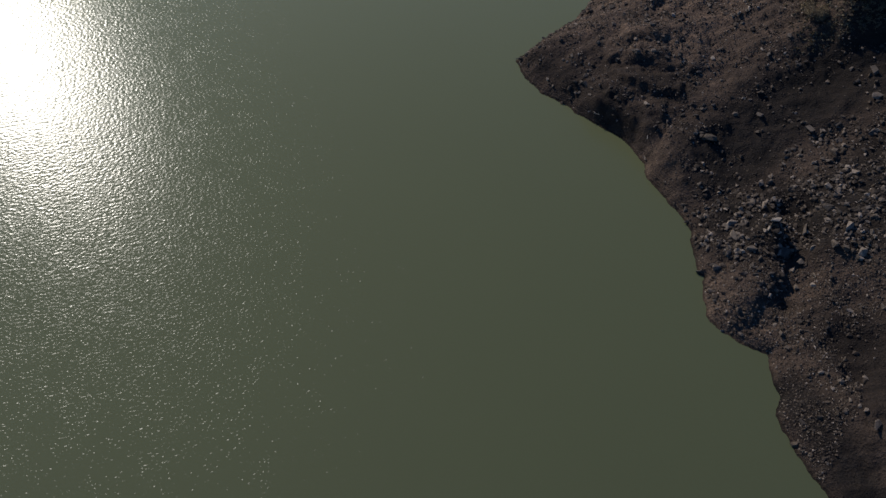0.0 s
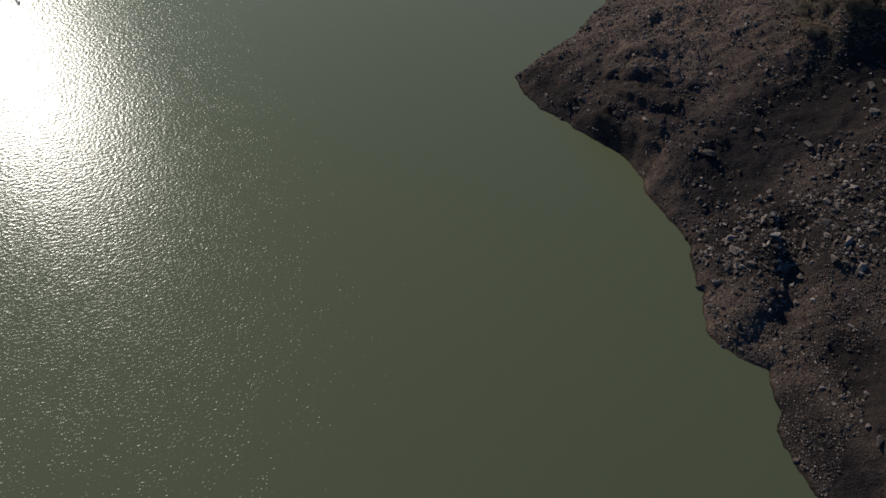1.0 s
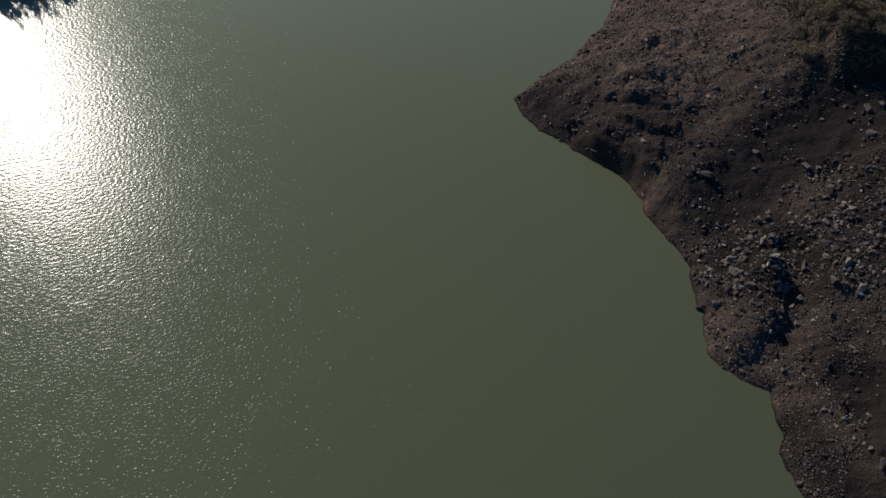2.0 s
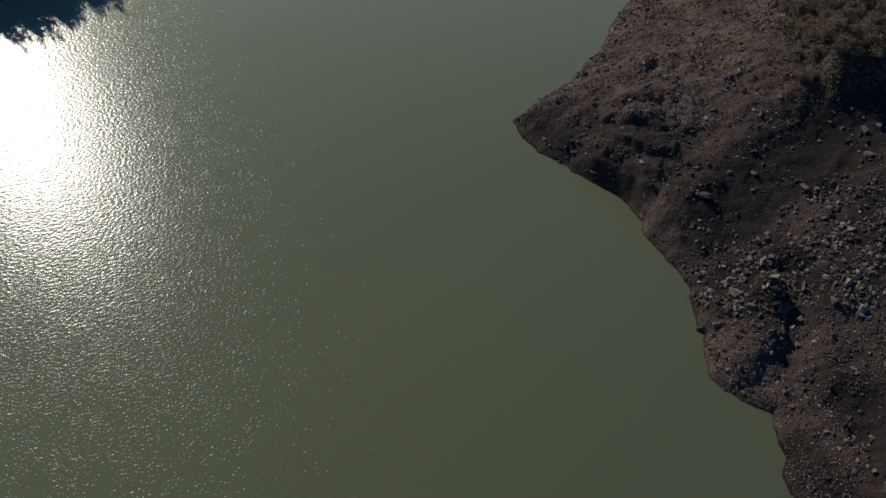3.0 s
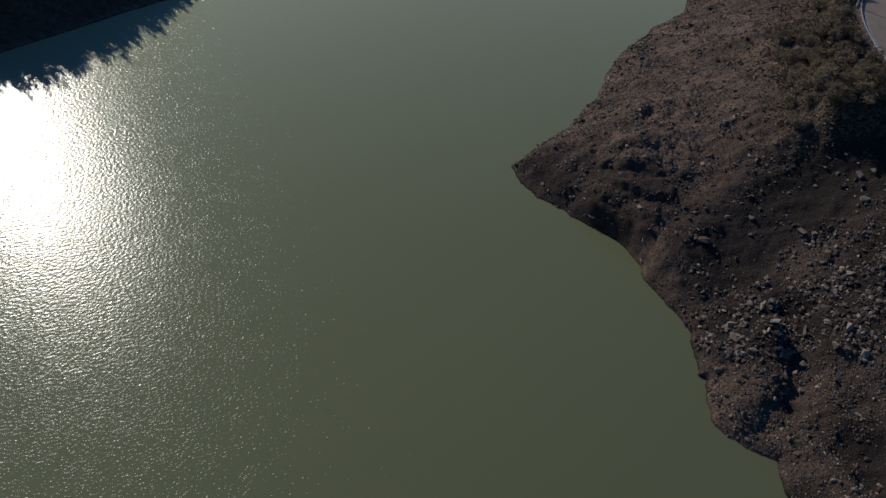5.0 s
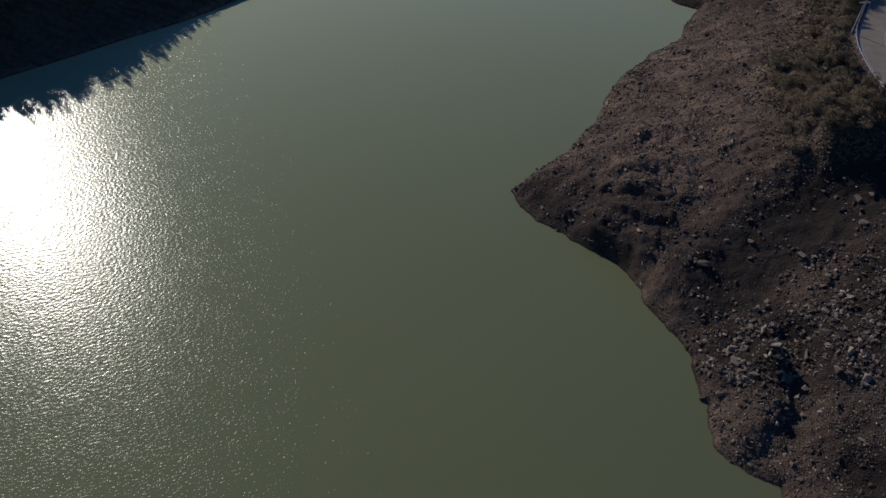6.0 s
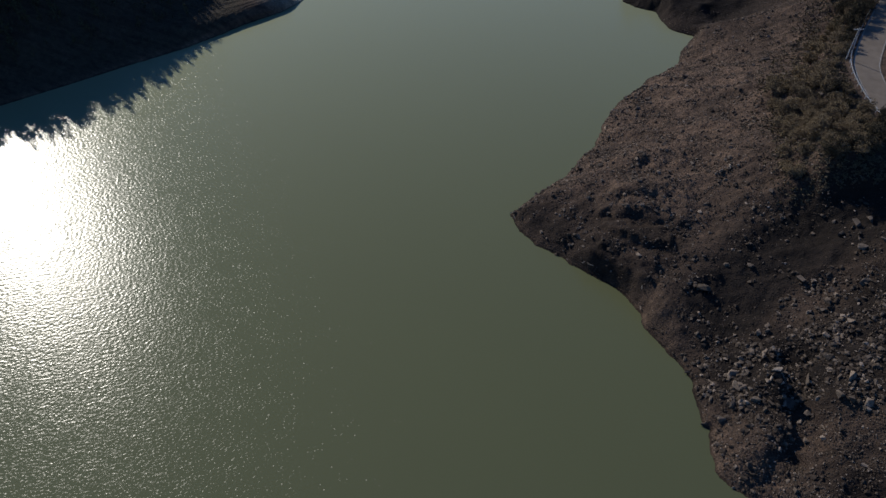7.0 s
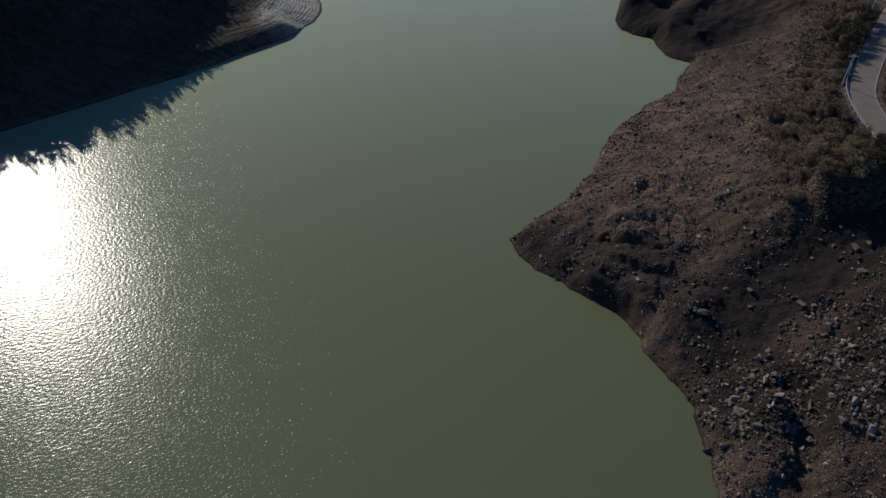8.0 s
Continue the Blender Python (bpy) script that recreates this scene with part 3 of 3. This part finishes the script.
def overhanging_boulder(x, y):
    """A blunt wedge of rock that juts out over its own shadow."""
    bm = bmesh.new()
    for vx, vy, vz in ((-1.7, -0.3, 0.1), (-1.6, 0.7, 0.0), (1.5, 0.9, 0.2), (1.7, -0.6, 0.9), (-1.5, -0.5, 1.3), (-1.2, 0.5, 1.5),
                       (0.2, 0.8, 1.5), (1.6, 0.5, 1.3), (0.9, -1.0, 1.2), (-0.6, -0.9, 1.1), (0.3, -0.2, 1.75)):
        bm.verts.new((vx, vy, vz))
    bmesh.ops.convex_hull(bm, input=bm.verts[:])
    bmesh.ops.delete(bm, geom=[v for v in bm.verts if not v.link_faces], context="VERTS")
    bmesh.ops.bevel(bm, geom=bm.edges[:], offset=0.07, segments=1, affect="EDGES")
    ob = new("boulder", mesh_from("boulder", bm, BROWN_ROCK))
    ob.matrix_world = pose(x, y, height_at(x, y) - 0.2, 0, 0, -18) @ Matrix.Diagonal((0.75, 0.75, 0.85, 1))
    return tagged(ob, "brown overhanging boulder on the crest of a spur", "boulder", "boulders on the bank")


overhanging_boulder(46.6, 84.8)
place_rock(54.1, 61.9, 2.8, rng, label="dark rounded boulder in the trench below the mound", kinds=DARK_MESHES)
for x, y, s in SLIDE:
    place_rock(x, y, s, rng, label="angular pale grey boulder in the rockslide", group="rockslide boulders")
for x, y, s in SLOPE:
    place_rock(x, y, s, rng, label="angular brown grey boulder lying on the dark slope", kinds=DARK_MESHES)
for x, y, s in ((55.5, 110.3, 2.0), (57.0, 110.6, 1.7), (58.4, 110.2, 1.1), (54.4, 110.0, 1.0)):
    place_rock(x, y, s, rng, label="pale brown boulder in a row across the slope", kinds=PALE_MESHES)
place_rock(57.9, 32.6, 2.2, rng, label="brown boulder in a hollow of the bank", kinds=DARK_MESHES)
for x, y, s in SHORE:
    place_rock(x, y, s, rng, label="small grey boulder near the waterline", group="boulders by the water")


# broken ledges and stone lines across the headland's flank: from, to, how many, spread, largest
LEDGES = [((33.7, 105.4), (45.7, 102.4), 13, 0.7, 1.5), ((35.5, 110.2), (48.5, 106.4), 8, 1.3, 1.4), ((42.7, 98.9), (45.2, 101.3), 6, 0.5, 1.3),
          ((24.4, 101.2), (29.5, 98.4), 10, 0.8, 1.6), ((47, 146), (56, 160), 12, 1.3, 1.9), ((39.8, 119), (40.0, 108), 14, 0.7, 1.5),
          ((51.5, 103.4), (53.0, 98.7), 5, 0.5, 1.3), ((47.9, 101.5), (51.0, 97.7), 9, 0.8, 1.1), ((59.4, 95.6), (66.0, 98.4), 12, 0.9, 1.1),
          ((48.0, 138), (48.5, 120), 16, 2.2, 1.3), ((55.0, 115.0), (60.0, 116.8), 7, 1.2, 1.3), ((53.5, 111.6), (58.1, 110.1), 9, 0.9, 1.1),
          ((33.0, 124.4), (38, 128.2), 8, 0.9, 1.4), ((53.5, 163), (57.4, 161.3), 12, 1.2, 2.0), ((81.6, 161.4), (85.2, 163.7), 6, 0.8, 1.8),
          ((43.8, 91.2), (48.7, 92.0), 8, 0.9, 1.3), ((37.9, 88.6), (42, 90), 9, 0.9, 1.4)]
for (ax, ay), (bx, by), count, spread, most in LEDGES:
    for k in range(count):
        f = (k + rng.uniform(-1.2, 1.2)) / count
        place_rock(ax + (bx - ax) * f + rng.gauss(0, spread * 0.4), ay + (by - ay) * f + rng.gauss(0, spread), rng.uniform(0.5, most), rng,
                   "ledge_rock", "dark angular rock in a broken ledge", "rocks of the ledges", kinds=DARK_MESHES)


def scatter(count, seed, weight, box_x, box_y):
    """Random places on the near bank, kept with the chance that weight gives."""
    r = np.random.RandomState(seed)
    x, y = r.uniform(*box_x, count), r.uniform(*box_y, count)
    d = shore_distance(x, y, BANK + BANK_FAR)
    road_d = to_line(x, y, ROAD)[0]
    keep = (d > 0.25) & (road_d > 5) & (x < 34 + 0.64 * y) & (r.uniform(0, 1, count) < weight(x, y))
    return x[keep], y[keep], d[keep], r


def slide_weight(x, y):
    a = to_line(x, y, [(95, 81), (76, 73.5), (62, 67), (48.5, 67)])[0]
    b = to_line(x, y, [(63, 81), (66, 80.5), (72, 78)])[0]
    return np.maximum(np.exp(-(a / 8.0) ** 4), 0.7 * np.exp(-(b / 4.0) ** 2)) * (0.25 + 0.75 * smooth(-0.35, 0.45, waves(x, y, 6.5, 27, 3)))


def slate(x, y):
    """The smooth slope below the spur, almost free of stones."""
    return np.exp(-(to_line(x, y, [(52, 85), (58, 85), (68, 88.5)])[0] / 5.5) ** 4)


def clumps(x, y):
    return smooth(-0.1, 0.6, waves(x, y, 9, 21, 3))


xs, ys, ds, r = scatter(2600, 31, lambda x, y: 1.0 * slide_weight(x, y) + 0.03 * clumps(x, y), (36, 90), (24, 130))
for x, y in list(zip(xs, ys))[:290]:
    place_rock(float(x), float(y), 0.5 + 1.2 * rng.random() ** 2.4, rng, "rubble_block", "angular grey rock in the rockslide", "rockslide rubble")


def stone_sheet(name, x, y, size, seed, label, fine=False):
    """Many loose stones as one mesh, each a small angular lump."""
    r = np.random.RandomState(seed)
    bm = bmesh.new()
    if fine:
        corners = [bm.verts.new(c) for c in ((1, 0, 0), (0, 1, 0), (-1, 0, 0), (0, -1, 0), (0, 0, 1))]
        for k in range(4):
            bm.faces.new((corners[k], corners[(k + 1) % 4], corners[4]))
        bm.verts.index_update()
    else:
        bmesh.ops.create_icosphere(bm, subdivisions=1, radius=1.0)
    bm.verts.ensure_lookup_table()
    base = np.array([v.co for v in bm.verts])
    tri = np.array([[v.index for v in f.verts] for f in bm.faces])
    bm.free()
    z = heights(x, y)
    n = len(x)
    v = base[None] * r.uniform(0.5, 1.4, (n, len(base), 1))
    v = v * np.stack([np.ones(n), r.uniform(0.5, 0.9, n), r.uniform(0.4, 0.8, n)], -1)[:, None] * (size / 2)[:, None, None]
    a = r.uniform(0, 2 * math.pi, n)
    tilt = r.uniform(-0.5, 0.5, n)
    ca, sa, ct, st = np.cos(a)[:, None], np.sin(a)[:, None], np.cos(tilt)[:, None], np.sin(tilt)[:, None]
    vy, vz = v[..., 1] * ct - v[..., 2] * st, v[..., 1] * st + v[..., 2] * ct
    co = np.stack([v[..., 0] * ca - vy * sa + x[:, None], v[..., 0] * sa + vy * ca + y[:, None], vz + (z + size * 0.12)[:, None]], -1).reshape(-1, 3)
    faces = (tri[None] + (np.arange(n) * len(base))[:, None, None]).reshape(-1, 3)
    me = bpy.data.meshes.new(name)
    me.vertices.add(len(co))
    me.vertices.foreach_set("co", co.astype(np.float32).ravel())
    me.loops.add(faces.size)
    me.loops.foreach_set("vertex_index", faces.astype(np.int32).ravel())
    me.polygons.add(len(faces))
    me.polygons.foreach_set("loop_start", np.arange(0, faces.size, 3, dtype=np.int32))
    me.update(calc_edges=True)
    me.shade_flat()
    me.materials.append(STONES)
    return tagged(new(name, me), label, "stones", kind="stuff")


def rim(x, y):
    """Rocky edge of the sunny shore beyond the headland's tip."""
    return np.exp(-(to_line(x, y, [(17, 114), (28, 125.4), (40, 146), (55, 168), (68, 182)])[0] / 3.5) ** 2)


xs, ys, ds, r = scatter(80000, 41, lambda x, y: 1.2 * slide_weight(x, y) + (0.02 + 0.17 * clumps(x, y)) * (1 - 0.7 * slate(x, y)) + 0.3 * rim(x, y) + 0.10 * smooth(64, 50, y) * clumps(x + 7, y), (14, 100), (22, 190))
sizes = 0.34 + 1.0 * r.uniform(0, 1, len(xs)) ** (3.6 - 1.5 * slide_weight(xs, ys))
# the larger ones stand as rocks of their own
order = np.argsort(-sizes)
for k in order[:280]:
    place_rock(float(xs[k]), float(ys[k]), float(sizes[k]), rng, "rock", "loose angular brown grey rock on the slope", "rocks on the slope", kinds=DARK_MESHES + ROCK_MESHES)
xs, ys, sizes = xs[order[280:]], ys[order[280:]], sizes[order[280:]]
stone_sheet("loose_rocks", xs, ys, sizes, 42, "loose angular grey rocks strewn over the slope")
def hollow(x, y):
    """The smooth silty hollow near the bank's low end, and the clean clay of the headland's tip."""
    a = ((x - 61.5) / 5.5) ** 2 + ((y - 43.5) / 6.5) ** 2
    b = ((x - 20) / 6) ** 2 + ((y - 108) / 5) ** 2
    return np.maximum(np.exp(-a ** 2), np.exp(-b ** 2))


def gravel_weight(x, y):
    w = (0.25 + 0.6 * clumps(x, y)) * (1 - 0.8 * rubble_shade_share(x, y) * smooth(58, 66, y)) + 0.35 * smooth(64, 50, y) + 0.3 * slide_weight(x, y)
    return w * (1 - 0.9 * hollow(x, y)) * (1 - 0.75 * slate(x, y))


xs, ys, ds, r = scatter(330000, 51, gravel_weight, (14, 112), (22, 205))
stone_sheet("gravel", xs, ys, 0.20 + 0.38 * r.uniform(0, 1, len(xs)) ** 2.5, 52, "coarse brown gravel strewn over the slope", True)


def driftwood(x, y, length, turn, seed):
    """A bleached crooked branch at the water's edge."""
    rng = random.Random(seed)
    bm = bmesh.new()
    p = Vector((-length / 2, 0, 0.06))
    for k in range(4):
        q = p + Vector((length / 4, rng.uniform(-0.12, 0.12), rng.uniform(-0.02, 0.05)))
        tube(bm, p, q, 0.09 - 0.015 * k, 0.075 - 0.015 * k, 6)
        if k in (1, 2):
            tube(bm, q, q + Vector((rng.uniform(0.2, 0.5), rng.choice((-1, 1)) * rng.uniform(0.3, 0.6), 0.1)), 0.045, 0.02, 5)
        p = q
    ob = new("driftwood", mesh_from("driftwood", bm, WOOD))
    ob.matrix_world = pose(x, y, max(height_at(x, y), 0.0) + 0.02, 0, 0, turn)
    return tagged(ob, "bleached driftwood branch lying at the waterline", "driftwood", "driftwood on the shore")


for k, (x, y, length, turn) in enumerate(((15.3, 110.6, 2.4, 118), (15.2, 112.5, 1.6, 20), (28.6, 95.0, 1.4, 140), (36.6, 87.2, 1.6, 70), (27.6, 95.9, 0.9, 30))):
    driftwood(x, y, length, turn, 60 + k)


# ---- plants ----
def leaf(bm, c, size, rng):
    """One small bent spray of leaves."""
    u = Vector((rng.gauss(0, 1), rng.gauss(0, 1), rng.gauss(0, 1))).normalized()
    w = u.orthogonal().normalized()
    w.rotate(Matrix.Rotation(rng.uniform(0, 6.28), 3, u))
    k = u.cross(w) * size * 0.25
    a, b = u * size * rng.uniform(0.7, 1.3), w * size * rng.uniform(0.35, 0.6)
    v = [bm.verts.new(c + q) for q in (-a, b + k, a, -b + k)]
    bm.faces.new((v[0], v[1], v[2]))
    bm.faces.new((v[0], v[2], v[3]))


def shrub_meshes(seed, height, spread, leaves, mat, leaf_size=0.20, blobs=9):
    """Tapered stems that fork, and a ragged crown of leaf sprays round their ends."""
    rng = random.Random(seed)
    wood, crown = bmesh.new(), bmesh.new()
    tips = []
    stems = rng.randint(2, 4)
    for _ in range(stems):
        a = rng.uniform(0, 6.28)
        foot = Vector((math.cos(a), math.sin(a), 0)) * 0.12
        fork = Vector((math.cos(a) * spread * 0.25, math.sin(a) * spread * 0.25, height * rng.uniform(0.35, 0.5)))
        tube(wood, foot - Vector((0, 0, 0.3)), fork, 0.10, 0.06)
        for _ in range(max(2, blobs // stems)):
            b = a + rng.uniform(-1.3, 1.3)
            tip = Vector((math.cos(b) * spread * rng.uniform(0.3, 0.95) * 0.6, math.sin(b) * spread * rng.uniform(0.3, 0.95) * 0.6, height * rng.uniform(0.45, 0.92)))
            tube(wood, fork, tip, 0.05, 0.02, 5)
            tips.append((tip, rng.uniform(0.25, 0.62) * spread * 0.6))
    for _ in range(leaves):
        tip, rad = rng.choice(tips)
        q = Vector((rng.gauss(0, 1), rng.gauss(0, 1), rng.gauss(0, 0.8))).normalized() * rad * rng.uniform(0.35, 1.15)
        leaf(crown, tip + q, leaf_size * rng.uniform(0.6, 1.3), rng)
    return mesh_from("trunk", wood, BARK), mesh_from("crown", crown, mat)


def plant(name, meshes, label, category, group):
    base = new(name)
    for part_name, me in zip(("trunk", "crown"), meshes):
        ob = new(part_name, me)
        ob.parent = base
    return tagged(base, label, category, group)


DRY = [shrub_meshes(k, 1.9, 2.6, 2600, LEAF_DRY, 0.11) for k in (1, 2, 3)]
GREEN = [shrub_meshes(k, 3.6, 3.6, 2400, LEAF_DARK, 0.14, 14) for k in (4, 5, 6)]


def grow(x, y, kinds, name, label, category, group, rng, lo, hi):
    ob = plant(name, rng.choice(kinds), label, category, group)
    s = rng.uniform(lo, hi)
    ob.matrix_world = pose(x, y, height_at(x, y), 0, 0, rng.uniform(0, 360)) @ Matrix.Diagonal((s, s, s * rng.uniform(0.8, 1.2), 1))
    return ob


rng = random.Random(5)
BRUSH = ("shrub", "dry olive brown shrub on the earth slope", "shrub", "shrubs below the road")
TREES = ("tree", "dark green bushy tree beside the road", "tree", "trees by the road")
made = 0
while made < 95:
    y = rng.uniform(103, 142)
    edge = 66 + 0.27 * (y - 105)
    x = rng.uniform(edge - 1.5, 90)
    if to_line(np.array([x]), np.array([y]), ROAD)[0][0] < 6.6:
        continue
    grow(x, y, DRY, *BRUSH, rng, 0.45, 1.5)
    made += 1
for x, y in ((70, 102.5), (73, 104), (76, 103), (79, 105), (82, 103), (85, 105), (78, 108), (83, 109), (86, 112), (72, 107.5), (88, 103)):
    grow(x, y, GREEN, *TREES, rng, 0.7, 1.1)
for x, y in ((100, 159.5), (102, 162), (104, 165.5), (106, 168), (108, 171.5), (110.5, 174.5), (113, 178), (99, 163), (103, 169), (107, 176), (98, 158)):
    grow(x, y, GREEN, *TREES, rng, 0.9, 1.35)
for x, y in ((93.4, 148.6), (95.2, 151.6), (96.8, 154.6), (85.6, 137), (84, 130), (83.5, 123)):
    grow(x, y, GREEN, *TREES, rng, 0.5, 0.75)
made = 0
while made < 40:
    y = rng.uniform(145, 205)
    x = rng.uniform(0.62 * y - 8, 0.62 * y + 14)
    if to_line(np.array([x]), np.array([y]), ROAD)[0][0] < 5.2 or shore_distance(np.array([x]), np.array([y]), BANK + BANK_FAR)[0] < 14:
        continue
    grow(x, y, DRY, *BRUSH, rng, 0.7, 1.4)
    made += 1


def joined(name, variants, place, mat):
    """Many copies of a few small meshes as one: place holds rows of x, y, z, size, turn, kind."""
    data = []
    for bm in variants:
        bm.verts.index_update()
        bmesh.ops.triangulate(bm, faces=bm.faces[:])
        data.append((np.array([v.co for v in bm.verts]), np.array([[v.index for v in f.verts] for f in bm.faces])))
        bm.free()
    co, faces, count = [], [], 0
    for x, y, z, size, turn, kind in place:
        v, f = data[int(kind)]
        c, s = math.cos(turn) * size, math.sin(turn) * size
        co.append(np.stack([v[:, 0] * c - v[:, 1] * s + x, v[:, 0] * s + v[:, 1] * c + y, v[:, 2] * size + z], -1))
        faces.append(f + count)
        count += len(v)
    co, faces = np.concatenate(co), np.concatenate(faces)
    me = bpy.data.meshes.new(name)
    me.vertices.add(len(co))
    me.vertices.foreach_set("co", co.astype(np.float32).ravel())
    me.loops.add(faces.size)
    me.loops.foreach_set("vertex_index", faces.astype(np.int32).ravel())
    me.polygons.add(len(faces))
    me.polygons.foreach_set("loop_start", np.arange(0, faces.size, 3, dtype=np.int32))
    me.update(calc_edges=True)
    me.materials.append(mat)
    return new(name, me)


def conifer(seed):
    """A slim tree one metre high, to be scaled."""
    rng = random.Random(seed)
    bm = bmesh.new()
    tube(bm, (0, 0, -0.08), (0, 0, 0.9), 0.022, 0.006, 4)
    for _ in range(72):
        f, a = rng.random() ** 0.8, rng.uniform(0, 6.28)
        out = (1 - f) * 0.30 * rng.uniform(0.3, 1.0)
        leaf(bm, Vector((math.cos(a) * out, math.sin(a) * out, 0.14 + 0.86 * f)), 0.088 - 0.045 * f, rng)
    return bm


def woodland():
    """The wood on the steep opposite shore, up to its ridge."""
    r = np.random.RandomState(77)
    n = 12500
    x, y = r.uniform(-330, -58, n), r.uniform(110, 330, n)
    e = shore_distance(x, y, OPPOSITE)
    keep = (e > 2.5) & (e < 150) & (r.uniform(0, 1, n) < 0.9 * smooth(-63, -74, x))
    x, y, e = x[keep], y[keep], e[keep]
    tall = (2.8 + 8.5 * r.uniform(0, 1, len(x)) ** 3.5) * np.where(e < 8, 0.5, 1.0) * (0.4 + 0.6 * smooth(-88, -135, x))
    rows = np.stack([x, y, heights(x, y), tall, r.uniform(0, 6.28, len(x)), r.randint(0, 5, len(x))], -1)
    ob = joined("woodland", [conifer(k) for k in range(5)], rows, NEEDLES)
    return tagged(ob, "dark shaded woodland covering the steep shore", "woodland", kind="stuff")


woodland()


def tuft(seed):
    rng = random.Random(seed)
    bm = bmesh.new()
    for _ in range(7):
        a = rng.uniform(0, 6.28)
        out = rng.uniform(0.1, 0.8)
        leaf(bm, Vector((math.cos(a) * out, math.sin(a) * out, rng.uniform(0.15, 0.7))), 0.55, rng)
    return bm


def dry_grass():
    """Dry scrubby grass under the shrubs and beside the road."""
    r = np.random.RandomState(88)
    n = 48000
    x, y = r.uniform(62, 118, n), r.uniform(98, 205, n)
    edge = np.where(y < 145, 66 + 0.27 * (y - 105), 0.62 * y - 12)
    keep = (x > edge + r.normal(0, 3.0, n)) & (to_line(x, y, ROAD)[0] > 4.3) & (shore_distance(x, y, BANK + BANK_FAR) > 10) & (waves(x, y, 7, 8, 3) > -0.55)
    keep &= (y < 148) | (r.uniform(0, 1, n) < 0.45)
    x, y = x[keep], y[keep]
    rows = np.stack([x, y, heights(x, y), r.uniform(0.18, 0.5, len(x)), r.uniform(0, 6.28, len(x)), r.randint(0, 5, len(x))], -1)
    ob = joined("dry_grass", [tuft(k) for k in range(5)], rows, GRASS)
    return tagged(ob, "dry olive brown grass and scrub on the slope", "grass", kind="stuff")


dry_grass()
